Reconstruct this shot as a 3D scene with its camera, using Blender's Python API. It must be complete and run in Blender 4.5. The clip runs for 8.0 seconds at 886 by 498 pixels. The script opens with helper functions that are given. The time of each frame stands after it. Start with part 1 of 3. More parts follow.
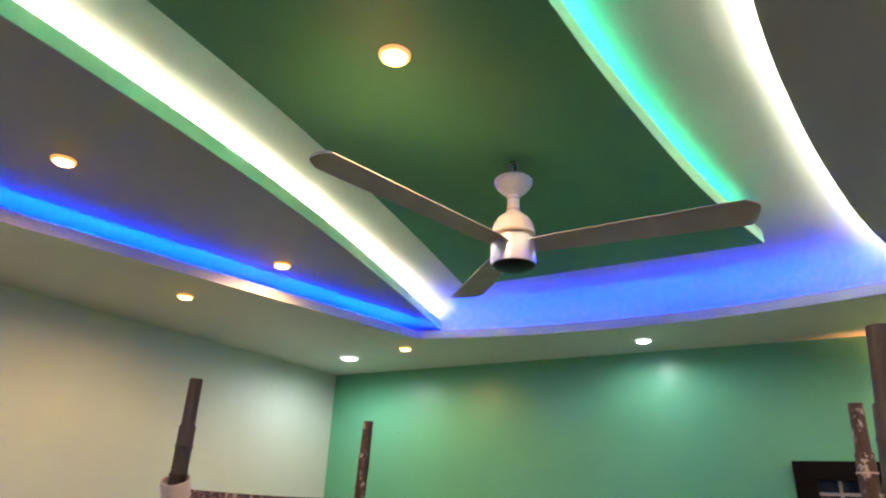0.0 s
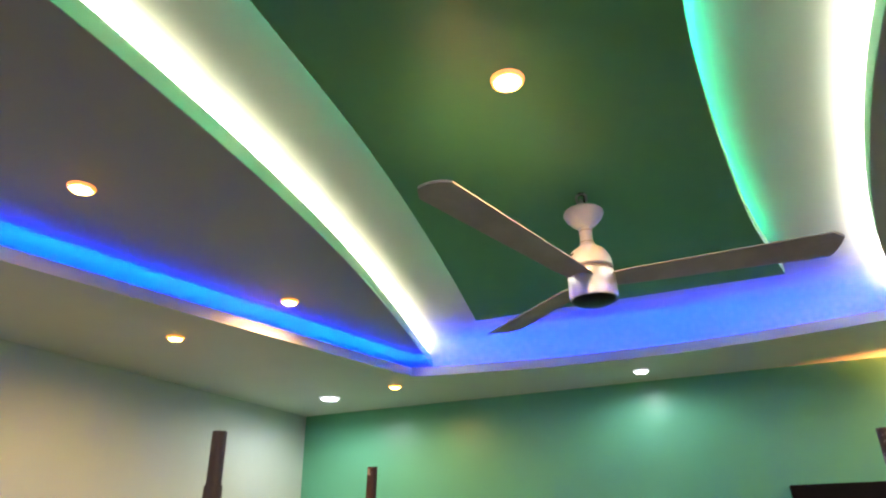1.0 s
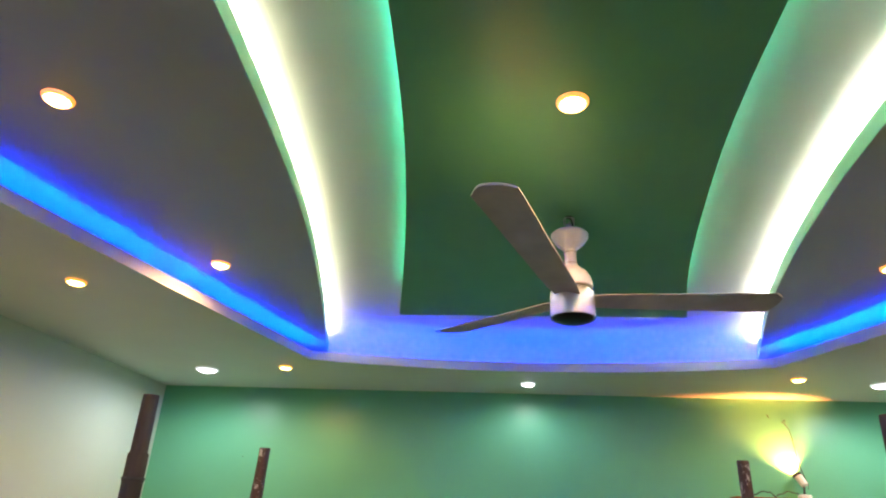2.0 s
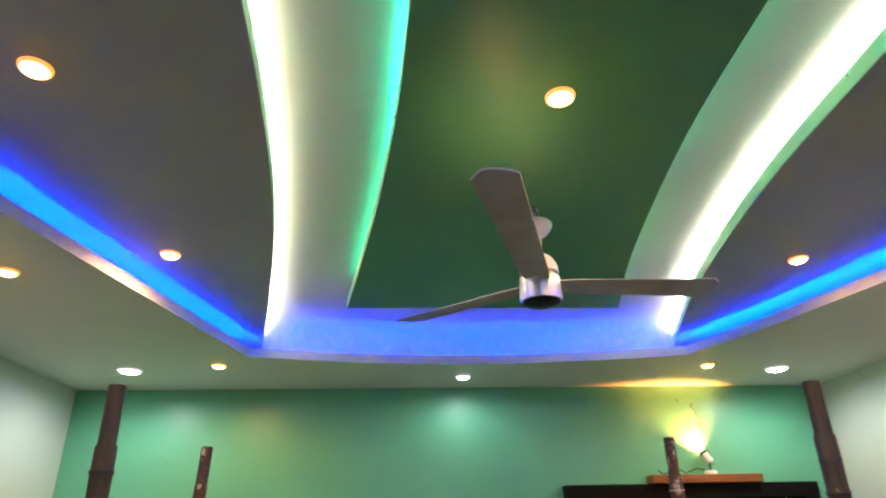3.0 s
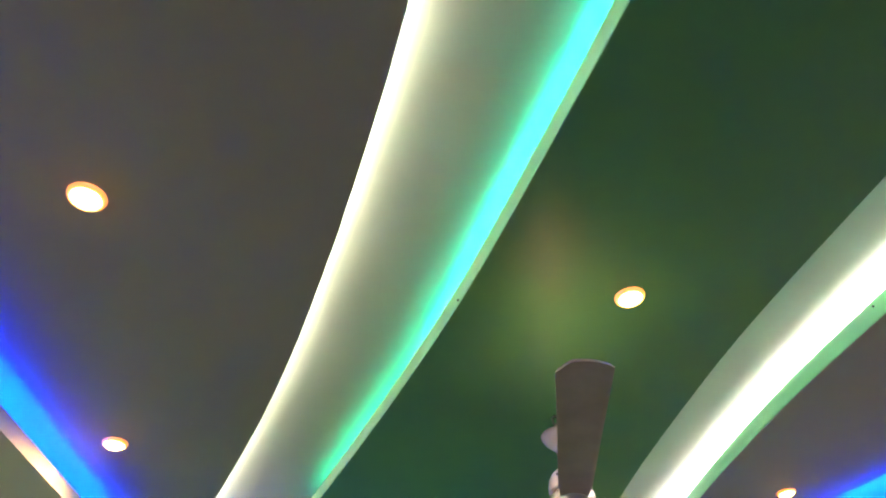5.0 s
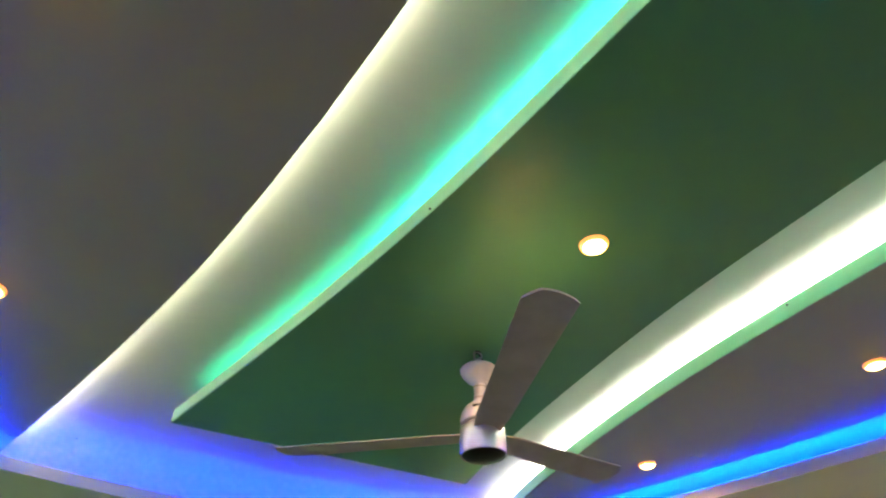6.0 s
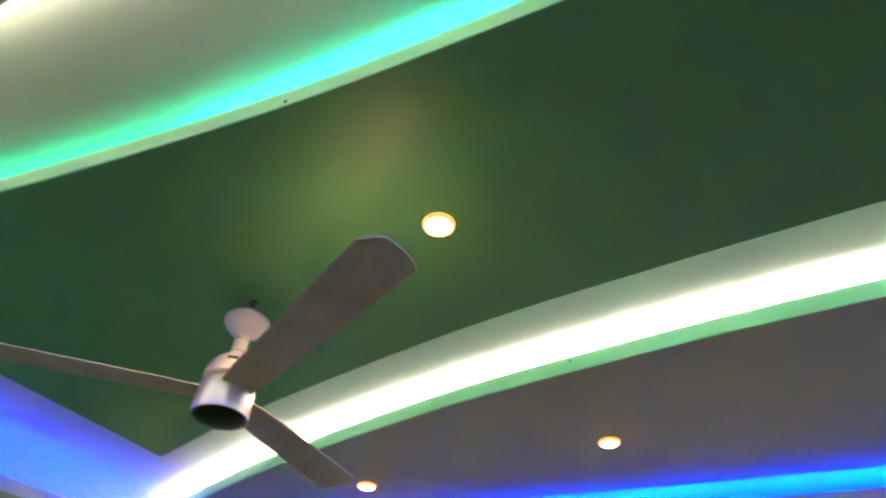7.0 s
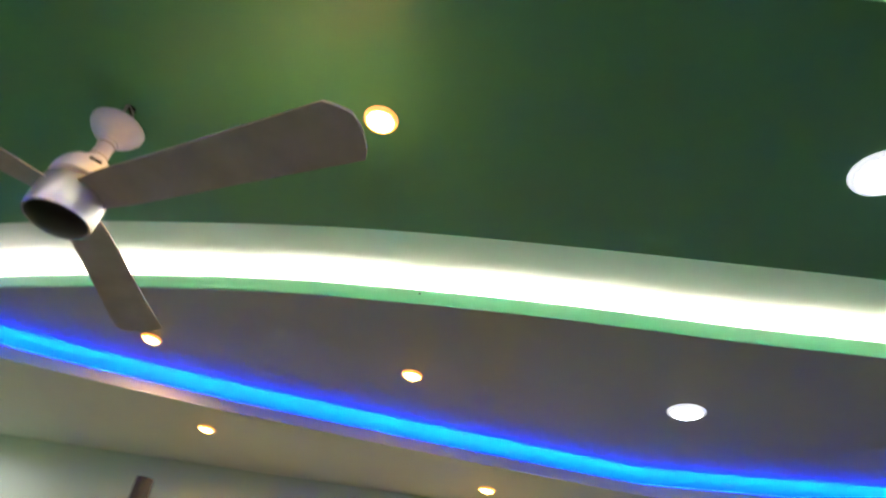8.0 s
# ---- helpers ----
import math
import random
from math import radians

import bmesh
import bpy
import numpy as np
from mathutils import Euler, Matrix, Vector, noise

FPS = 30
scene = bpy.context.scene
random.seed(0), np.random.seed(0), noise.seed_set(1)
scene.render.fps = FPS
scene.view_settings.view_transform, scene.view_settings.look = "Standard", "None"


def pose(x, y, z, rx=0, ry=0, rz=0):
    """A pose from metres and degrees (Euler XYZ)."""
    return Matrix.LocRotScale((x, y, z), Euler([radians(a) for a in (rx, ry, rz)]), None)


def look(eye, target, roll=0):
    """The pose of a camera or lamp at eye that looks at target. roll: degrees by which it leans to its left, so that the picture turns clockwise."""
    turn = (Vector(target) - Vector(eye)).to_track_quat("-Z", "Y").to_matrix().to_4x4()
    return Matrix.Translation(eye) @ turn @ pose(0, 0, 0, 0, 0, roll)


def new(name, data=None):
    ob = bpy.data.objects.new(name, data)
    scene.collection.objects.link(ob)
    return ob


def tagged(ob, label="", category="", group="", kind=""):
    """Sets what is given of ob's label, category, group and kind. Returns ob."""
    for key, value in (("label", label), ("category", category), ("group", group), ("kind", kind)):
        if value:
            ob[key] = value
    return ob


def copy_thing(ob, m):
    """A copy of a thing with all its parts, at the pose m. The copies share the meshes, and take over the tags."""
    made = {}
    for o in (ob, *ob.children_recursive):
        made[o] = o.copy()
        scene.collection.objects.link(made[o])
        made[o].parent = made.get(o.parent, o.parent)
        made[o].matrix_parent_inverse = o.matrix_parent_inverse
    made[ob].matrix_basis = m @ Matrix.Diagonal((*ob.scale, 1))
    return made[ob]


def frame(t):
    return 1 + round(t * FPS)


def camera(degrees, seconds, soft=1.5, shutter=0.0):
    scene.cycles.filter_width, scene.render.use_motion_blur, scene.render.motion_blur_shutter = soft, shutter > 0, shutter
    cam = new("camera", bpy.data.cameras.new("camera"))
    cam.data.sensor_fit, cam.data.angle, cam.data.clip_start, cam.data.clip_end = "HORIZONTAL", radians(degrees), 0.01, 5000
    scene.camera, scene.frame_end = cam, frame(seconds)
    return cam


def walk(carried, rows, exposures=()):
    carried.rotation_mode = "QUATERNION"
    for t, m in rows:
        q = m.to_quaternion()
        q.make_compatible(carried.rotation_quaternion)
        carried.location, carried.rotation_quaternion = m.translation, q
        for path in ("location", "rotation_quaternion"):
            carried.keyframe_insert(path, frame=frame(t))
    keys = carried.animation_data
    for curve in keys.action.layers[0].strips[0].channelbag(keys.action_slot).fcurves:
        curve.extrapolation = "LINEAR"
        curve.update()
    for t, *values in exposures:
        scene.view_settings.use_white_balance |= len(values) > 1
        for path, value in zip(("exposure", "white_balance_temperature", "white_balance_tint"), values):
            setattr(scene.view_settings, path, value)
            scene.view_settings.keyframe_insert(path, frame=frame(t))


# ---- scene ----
cam = camera(70.8, 8.0, 2.1, 0.3)
PATH = [
    (0, (-0.158, 0.26, 1.855), (-1.123, 1.849, 2.594), 2.4),
    (0.5, (-0.334, 0.2, 1.865), (-1.132, 1.867, 2.628), 1.2),
    (1, (-0.564, 0.144, 1.895), (-1.273, 1.819, 2.727), -1.3),
    (1.5, (-0.785, 0.051, 1.898), (-1.186, 1.821, 2.739), 0.5),
    (1.7, (-0.86, 0.028, 1.895), (-1.182, 1.826, 2.709), 2.6),
    (2.8, (-1.151, 0.03, 1.841), (-1.105, 1.843, 2.685), -2.2),
    (3, (-1.18, -0.011, 1.811), (-1.072, 1.799, 2.655), -1.2),
    (3.5, (-1.25, -0.059, 1.777), (-1.026, 1.722, 2.659), -1.7),
    (4, (-1.341, 0.004, 1.751), (-1.047, 1.642, 2.86), -1.6),
    (4.1, (-1.35, 0.029, 1.752), (-1.043, 1.618, 2.927), -1.5),
    (4.2, (-1.378, 0.07, 1.754), (-1.043, 1.581, 3.021), -2.1),
    (5.3, (-1.634, 0.216, 1.84), (-1.119, 1.545, 3.242), -5.2),
    (5.5, (-1.668, 0.25, 1.831), (-1.053, 1.586, 3.186), -5.3),
    (6, (-1.721, 0.384, 1.793), (-0.908, 1.676, 3.086), -1.1),
    (6.5, (-1.678, 0.596, 1.807), (-0.659, 1.67, 3.152), 1.3),
    (7, (-1.632, 0.657, 1.814), (-0.357, 1.398, 3.164), 2.6),
    (7.5, (-1.657, 0.752, 1.827), (-0.202, 1.222, 3.116), 3.6),
    (8, (-1.658, 0.876, 1.808), (-0.07, 1.052, 3.011), 10.2),
]
walk(cam, [(t, look(eye, target, roll)) for t, eye, target, roll in PATH])

# ---- world and exposure: night outside, all light from the lamps of the room ----
world = bpy.data.worlds.new("night")
scene.world = world
world.use_nodes = True
world.node_tree.nodes["Background"].inputs[0].default_value = (0.01, 0.014, 0.03, 1)
world.node_tree.nodes["Background"].inputs[1].default_value = 0.3

# strengths of the lamps
WHITE_STRIP, BLUE_STRIP, CYAN_STRIP = 43.0, (270.0, 70.0, 165.0, 70.0), 42.0     # blue: east, north, west, south
# glow of the added bands that imitate light scattered in the coves
BLUE_SPILL, CYAN_SPILL, WHITE_SPILL = 20.0, {-1: 4.6, 1: 7.2}, 17.0
WHITE_DEEP, BLUE_DEEP, CYAN_DEEP = 0.0245, 0.018, 0.019   # depth of the strips below their lips
SPOT_WARM, SPOT_COOL, SPOT_SMALL, SPOT_TABLE = 9.8, 12.2, 5.0, 66.0
LENS_WARM, LENS_COOL = 36.0, 24.0
C_WARM, C_COOL = (1.0, 0.57, 0.23), (0.93, 0.97, 1.0)
C_WHITE_STRIP, C_BLUE, C_CYAN = (1.0, 0.91, 0.84), (0.0, 0.13, 1.0), (0.03, 0.95, 0.78)
C_BLUE_SPILL, C_CYAN_SPILL, C_WHITE_SPILL = (0.0, 0.008, 1.0), (0.0, 1.0, 0.47), (1.0, 0.85, 0.61)

# ---- plan in metres ----
X_MID = -0.842                       # middle line of the ceiling design
X_W, X_E, Y_N, Y_S = -3.10, 1.34, 3.71, -3.31
Y_MID = 0.20                         # the design mirrors about this line
Z_SOFFIT, Z_SOFFIT_LIP = 2.632, 2.677
Z_PANEL, Z_PANEL_LIP, Z_TOP = 2.737, 2.786, 2.832
SHEET = 0.012
Y_GREEN_END = 2.592


# ---- materials ----
def material(name):
    m = bpy.data.materials.new(name)
    m.use_nodes = True
    nodes, links = m.node_tree.nodes, m.node_tree.links
    return m, nodes, links, nodes["Principled BSDF"]


def noise_tex(nodes, links, coord, scale, detail=4.0, rough=0.55):
    n = nodes.new("ShaderNodeTexNoise")
    n.inputs["Scale"].default_value = scale
    n.inputs["Detail"].default_value = detail
    n.inputs["Roughness"].default_value = rough
    links.new(coord, n.inputs["Vector"])
    return n.outputs["Fac"]


def ramp(nodes, links, fac, stops):
    r = nodes.new("ShaderNodeValToRGB")
    while len(r.color_ramp.elements) < len(stops):
        r.color_ramp.elements.new(0.5)
    for e, (p, c) in zip(r.color_ramp.elements, stops):
        e.position, e.color = p, (*c, 1)
    links.new(fac, r.inputs[0])
    return r.outputs[0]


def bump(nodes, links, bsdf, height, strength, distance):
    b = nodes.new("ShaderNodeBump")
    b.inputs["Strength"].default_value = strength
    b.inputs["Distance"].default_value = distance
    links.new(height, b.inputs["Height"])
    links.new(b.outputs[0], bsdf.inputs["Normal"])


def paint(name, colour, rough=0.5, spread=0.06, grain=160.0, relief=0.25):
    """Rolled wall paint: cloudy tone at one scale, roller grain at another."""
    m, nodes, links, bsdf = material(name)
    co = nodes.new("ShaderNodeTexCoord").outputs["Object"]
    big = noise_tex(nodes, links, co, 1.7, 5.0)
    lo = tuple(c * (1 - spread) for c in colour)
    hi = tuple(min(1, c * (1 + spread)) for c in colour)
    col = ramp(nodes, links, big, [(0.3, lo), (0.7, hi)])
    links.new(col, bsdf.inputs["Base Color"])
    fine = noise_tex(nodes, links, co, grain, 3.0)
    r = nodes.new("ShaderNodeMapRange")
    r.inputs[3].default_value, r.inputs[4].default_value = rough - 0.06, rough + 0.08
    links.new(noise_tex(nodes, links, co, 9.0, 4.0), r.inputs[0])
    links.new(r.outputs[0], bsdf.inputs["Roughness"])
    bump(nodes, links, bsdf, fine, relief, 0.0015)
    return m


def plain(name, colour, rough=0.4, metal=0.0, spread=0.05, scale=30.0, relief=0.05, shine=0.5):
    m, nodes, links, bsdf = material(name)
    co = nodes.new("ShaderNodeTexCoord").outputs["Object"]
    n = noise_tex(nodes, links, co, scale, 4.0)
    lo = tuple(c * (1 - spread) for c in colour)
    hi = tuple(min(1, c * (1 + spread)) for c in colour)
    links.new(ramp(nodes, links, n, [(0.3, lo), (0.7, hi)]), bsdf.inputs["Base Color"])
    bsdf.inputs["Roughness"].default_value = rough
    bsdf.inputs["Metallic"].default_value = metal
    bsdf.inputs["Specular IOR Level"].default_value = shine
    bump(nodes, links, bsdf, n, relief, 0.001)
    return m


def glow(name, colour, strength):
    m, nodes, links, bsdf = material(name)
    bsdf.inputs["Base Color"].default_value = (0.8, 0.8, 0.8, 1)
    bsdf.inputs["Emission Color"].default_value = (*colour, 1)
    bsdf.inputs["Emission Strength"].default_value = strength
    return m


def bamboo(name, base, flake, amount):
    """Old dark bamboo with streaks along the cane and flaking pale skin."""
    m, nodes, links, bsdf = material(name)
    co = nodes.new("ShaderNodeTexCoord").outputs["Object"]
    mp = nodes.new("ShaderNodeMapping")
    mp.inputs["Scale"].default_value = (60, 60, 6)
    links.new(co, mp.inputs["Vector"])
    streak = noise_tex(nodes, links, mp.outputs[0], 1.0, 6.0, 0.65)
    col = ramp(nodes, links, streak, [(0.28, tuple(c * 0.45 for c in base)), (0.5, base), (0.75, tuple(c * 1.7 for c in base))])
    info = nodes.new("ShaderNodeObjectInfo")
    add = nodes.new("ShaderNodeVectorMath")
    add.operation = "ADD"
    links.new(co, add.inputs[0])
    links.new(info.outputs["Random"], add.inputs[1])
    mp2 = nodes.new("ShaderNodeMapping")
    mp2.inputs["Scale"].default_value = (26, 26, 13)
    links.new(add.outputs[0], mp2.inputs["Vector"])
    patch = noise_tex(nodes, links, mp2.outputs[0], 1.0, 5.0, 0.7)
    mask = ramp(nodes, links, patch, [(amount, (0, 0, 0)), (amount + 0.05, (1, 1, 1))])
    mix = nodes.new("ShaderNodeMix")
    mix.data_type = "RGBA"
    links.new(mask, mix.inputs[0])
    links.new(col, mix.inputs[6])
    mix.inputs[7].default_value = (*flake, 1)
    links.new(mix.outputs[2], bsdf.inputs["Base Color"])
    bsdf.inputs["Roughness"].default_value = 0.6
    bump(nodes, links, bsdf, streak, 0.5, 0.002)
    return m


def wood(name, base):
    m, nodes, links, bsdf = material(name)
    co = nodes.new("ShaderNodeTexCoord").outputs["Object"]
    mp = nodes.new("ShaderNodeMapping")
    mp.inputs["Scale"].default_value = (3, 40, 40)
    links.new(co, mp.inputs["Vector"])
    n = noise_tex(nodes, links, mp.outputs[0], 1.0, 7.0, 0.6)
    links.new(ramp(nodes, links, n, [(0.25, tuple(c * 0.55 for c in base)), (0.55, base), (0.8, tuple(c * 1.4 for c in base))]), bsdf.inputs["Base Color"])
    bsdf.inputs["Roughness"].default_value = 0.45
    bump(nodes, links, bsdf, n, 0.2, 0.001)
    return m


def printed_cloth(name):
    """Dark violet cotton with pale printed flecks."""
    m, nodes, links, bsdf = material(name)
    co = nodes.new("ShaderNodeTexCoord").outputs["Object"]
    v = nodes.new("ShaderNodeTexVoronoi")
    v.inputs["Scale"].default_value = 24
    links.new(co, v.inputs["Vector"])
    n = noise_tex(nodes, links, co, 30.0, 5.0, 0.7)
    a = ramp(nodes, links, n, [(0.48, (0.035, 0.022, 0.05)), (0.56, (0.16, 0.1, 0.12)), (0.66, (0.55, 0.45, 0.38))])
    links.new(a, bsdf.inputs["Base Color"])
    bsdf.inputs["Roughness"].default_value = 0.85
    bump(nodes, links, bsdf, v.outputs["Distance"], 0.2, 0.002)
    return m


M_CEIL = paint("ceiling_white_paint", (0.72, 0.72, 0.69), 0.6, 0.04, 160.0, 0.07)
M_GREY = paint("panel_grey_paint", (0.42, 0.415, 0.43), 0.55, 0.04)
M_SOFFIT = paint("soffit_paint", (0.78, 0.78, 0.74), 0.55, 0.04)
M_GREEN = paint("green_paint", (0.14, 0.47, 0.28), 0.36, 0.05)
M_DEEP_GREEN = paint("deep_green_paint", (0.108, 0.34, 0.172), 0.4, 0.05)
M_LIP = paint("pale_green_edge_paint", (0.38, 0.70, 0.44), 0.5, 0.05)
M_WALL = paint("pale_wall_paint", (0.60, 0.68, 0.61), 0.5, 0.04)
M_FLOOR = plain("floor_tile", (0.118, 0.115, 0.118), 0.35)
M_FAN_WHITE = plain("fan_white_enamel", (0.78, 0.74, 0.74), 0.28)
M_BLADE = plain("fan_blade_enamel", (0.48, 0.435, 0.435), 0.6, 0.0, 0.16, 9.0, shine=0.15)
M_CHROME = plain("fan_chrome", (0.78, 0.75, 0.79), 0.27, 0.62, 0.03)
M_BLACK = plain("black_plastic", (0.012, 0.011, 0.012), 0.42, shine=0.25)
M_GASKET = plain("fan_beige_ring", (0.5, 0.42, 0.35), 0.5)
M_STEEL = plain("hook_steel", (0.45, 0.45, 0.48), 0.35, 0.8)
M_ALU = plain("aluminium_batten", (0.7, 0.7, 0.7), 0.4, 1.0)
M_WARM = glow("warm_lens", (1.0, 0.56, 0.12), LENS_WARM)
M_COOL = glow("cool_lens", (0.95, 1.0, 0.98), LENS_COOL)
# rim emission imitates the halo of light round each lens
M_RIM_WARM = glow("warm_rim", (1.0, 0.30, 0.02), 1.5)
M_RIM_COOL = glow("cool_rim", (0.9, 0.95, 1.0), 0.9)
M_STRIP_W = glow("white_strip", C_WHITE_STRIP, WHITE_STRIP)
M_STRIP_B = [glow("blue_strip", C_BLUE, power) for power in BLUE_STRIP]
M_STRIP_C = glow("cyan_strip", C_CYAN, CYAN_STRIP)
# bands added beside the diodes, glowing in place of scattered cove light
M_SPILL_B = glow("blue_spill", C_BLUE_SPILL, BLUE_SPILL)
M_SPILL_W = glow("white_spill", C_WHITE_SPILL, WHITE_SPILL)
M_SPILL_C = {side: glow("cyan_spill", C_CYAN_SPILL, CYAN_SPILL[side]) for side in (-1, 1)}
M_CANE = bamboo("dark_bamboo", (0.024, 0.017, 0.015), (0.36, 0.32, 0.3), 0.66)
M_CANE_OLD = bamboo("flaking_bamboo", (0.06, 0.03, 0.024), (0.5, 0.44, 0.42), 0.55)
M_STRAP = plain("strap_cotton", (0.62, 0.52, 0.46), 0.85, 0.0, 0.08, 60.0, 0.3)
M_CLOTH = printed_cloth("printed_cloth")
M_FRAME = plain("window_dark_paint", (0.006, 0.005, 0.006), 0.7, shine=0.12)
M_GRILLE = plain("grille_paint", (0.55, 0.53, 0.5), 0.45)
M_SHELF = wood("shelf_wood", (0.26, 0.09, 0.022))
M_CABLE = plain("dark_cable", (0.03, 0.03, 0.028), 0.5)
M_PORCELAIN = plain("lamp_holder_white", (0.78, 0.74, 0.7), 0.3)


def glass_mat():
    m, nodes, links, bsdf = material("window_glass")
    bsdf.inputs["Base Color"].default_value = (0.9, 0.95, 0.95, 1)
    bsdf.inputs["Roughness"].default_value = 0.03
    bsdf.inputs["Transmission Weight"].default_value = 1.0
    return m


M_GLASS = glass_mat()


# ---- mesh helpers ----
def mesh_of(name, bm, mat, smooth=False):
    bmesh.ops.recalc_face_normals(bm, faces=bm.faces[:])
    me = bpy.data.meshes.new(name)
    bm.to_mesh(me)
    bm.free()
    me.materials.append(mat)
    if smooth:
        for p in me.polygons:
            p.use_smooth = True
        me.set_sharp_from_angle(angle=radians(38))
    return me


def part(name, bm, mat, parent=None, label="", smooth=False, at=None):
    ob = new(name, mesh_of(name, bm, mat, smooth))
    if at is not None:
        ob.matrix_basis = at
    if parent is not None:
        ob.parent = parent
    if label:
        tagged(ob, label)
    return ob


def empty(name, m=None):
    e = new(name)
    e.empty_display_size = 0.1
    if m is not None:
        e.matrix_basis = m
    return e


def box(bm, x0, x1, y0, y1, z0, z1, bevel=0.0):
    r = bmesh.ops.create_cube(bm, size=1.0, matrix=Matrix.Translation(((x0 + x1) / 2, (y0 + y1) / 2, (z0 + z1) / 2)) @ Matrix.Diagonal((x1 - x0, y1 - y0, z1 - z0, 1)))
    if bevel:
        edges = {e for v in r["verts"] for e in v.link_edges}
        bmesh.ops.bevel(bm, geom=list(edges), offset=bevel, segments=2, affect="EDGES", profile=0.6)


def lathe(bm, profile, n=40, m=None):
    """Turns a profile of (radius, height) round z."""
    m = m or Matrix()
    rings = []
    for r, z in profile:
        if r < 1e-5:
            rings.append([bm.verts.new(m @ Vector((0, 0, z)))])
        else:
            rings.append([bm.verts.new(m @ Vector((r * math.cos(2 * math.pi * k / n), r * math.sin(2 * math.pi * k / n), z))) for k in range(n)])
    for a, b in zip(rings, rings[1:]):
        for k in range(n):
            k2 = (k + 1) % n
            if len(a) == 1 and len(b) > 1:
                bm.faces.new((a[0], b[k], b[k2]))
            elif len(b) == 1 and len(a) > 1:
                bm.faces.new((a[k], b[0], a[k2]))
            elif len(a) > 1:
                bm.faces.new((a[k], b[k], b[k2], a[k2]))


def tube(bm, pts, r, n=8):
    """A round tube along a line of points."""
    pts = [Vector(p) for p in pts]
    rings = []
    up = Vector((0.13, 0.31, 0.94))
    for i, p in enumerate(pts):
        d = (pts[min(i + 1, len(pts) - 1)] - pts[max(i - 1, 0)]).normalized()
        a = d.cross(up)
        if a.length < 1e-3:
            a = d.cross(Vector((1, 0, 0)))
        a.normalize()
        b = d.cross(a)
        rings.append([bm.verts.new(p + r * (math.cos(2 * math.pi * k / n) * a + math.sin(2 * math.pi * k / n) * b)) for k in range(n)])
    for a, b in zip(rings, rings[1:]):
        for k in range(n):
            bm.faces.new((a[k], a[(k + 1) % n], b[(k + 1) % n], b[k]))
    bm.faces.new(rings[0][::-1])
    bm.faces.new(rings[-1])


def smooth_table(table):
    """A smooth curve through (position, value) pairs."""
    xs = [p for p, _ in table]
    ys = [v for _, v in table]
    n = len(xs)
    sl = [(ys[min(i + 1, n - 1)] - ys[max(i - 1, 0)]) / (xs[min(i + 1, n - 1)] - xs[max(i - 1, 0)]) for i in range(n)]

    def f(x):
        if x <= xs[0]:
            return ys[0] + sl[0] * (x - xs[0])
        if x >= xs[-1]:
            return ys[-1] + sl[-1] * (x - xs[-1])
        i = max(k for k in range(n - 1) if xs[k] <= x)
        h = xs[i + 1] - xs[i]
        u = (x - xs[i]) / h
        return ((1 + 2 * u) * (1 - u) ** 2 * ys[i] + u * (1 - u) ** 2 * h * sl[i] + u * u * (3 - 2 * u) * ys[i + 1] + u * u * (u - 1) * h * sl[i + 1])
    return f


# half widths of the design, as curves along the room, from its middle line
half_green = {-1: smooth_table([(0.2, 0.302), (0.5, 0.312), (0.8, 0.332), (1.21, 0.368), (1.65, 0.432), (2.13, 0.518), (2.6, 0.610)]),
              1: smooth_table([(0.2, 0.342), (0.74, 0.346), (1.2, 0.363), (1.62, 0.410), (2.1, 0.486), (2.6, 0.603)])}
half_grey = {-1: smooth_table([(0.2, 0.625), (0.63, 0.640), (0.82, 0.652), (1.15, 0.682), (1.5, 0.726), (1.8, 0.776), (2.1, 0.838), (2.45, 0.918), (2.93, 1.036)]),
             1: smooth_table([(0.2, 0.680), (0.69, 0.672), (1.07, 0.682), (1.46, 0.706), (1.87, 0.762), (2.2, 0.824), (2.49, 0.890), (2.93, 1.016)])}
half_border = {-1: smooth_table([(0.2, 1.68), (0.8, 1.56), (1.15, 1.495), (1.5, 1.42), (1.8, 1.357), (2.1, 1.292), (2.49, 1.208), (2.99, 1.098)]),
               1: smooth_table([(0.2, 1.75), (0.53, 1.70), (1.19, 1.585), (1.84, 1.455), (2.09, 1.39), (2.57, 1.252), (2.99, 1.092)])}


def along(y):
    return Y_MID + abs(y - Y_MID)


def green_x(y, side):
    return X_MID + side * half_green[side](along(y))


def grey_x(y, side):
    return X_MID + side * half_grey[side](along(y))


def border_x(y, side):
    return X_MID - 0.02 + side * half_border[side](along(y))


Y_CORNER, SAG = 2.992, 0.168


def border_y(x, end):
    u = (x - (X_MID - 0.02)) / 1.095
    return Y_MID + end * (Y_CORNER - Y_MID + SAG * (1 - u * u))


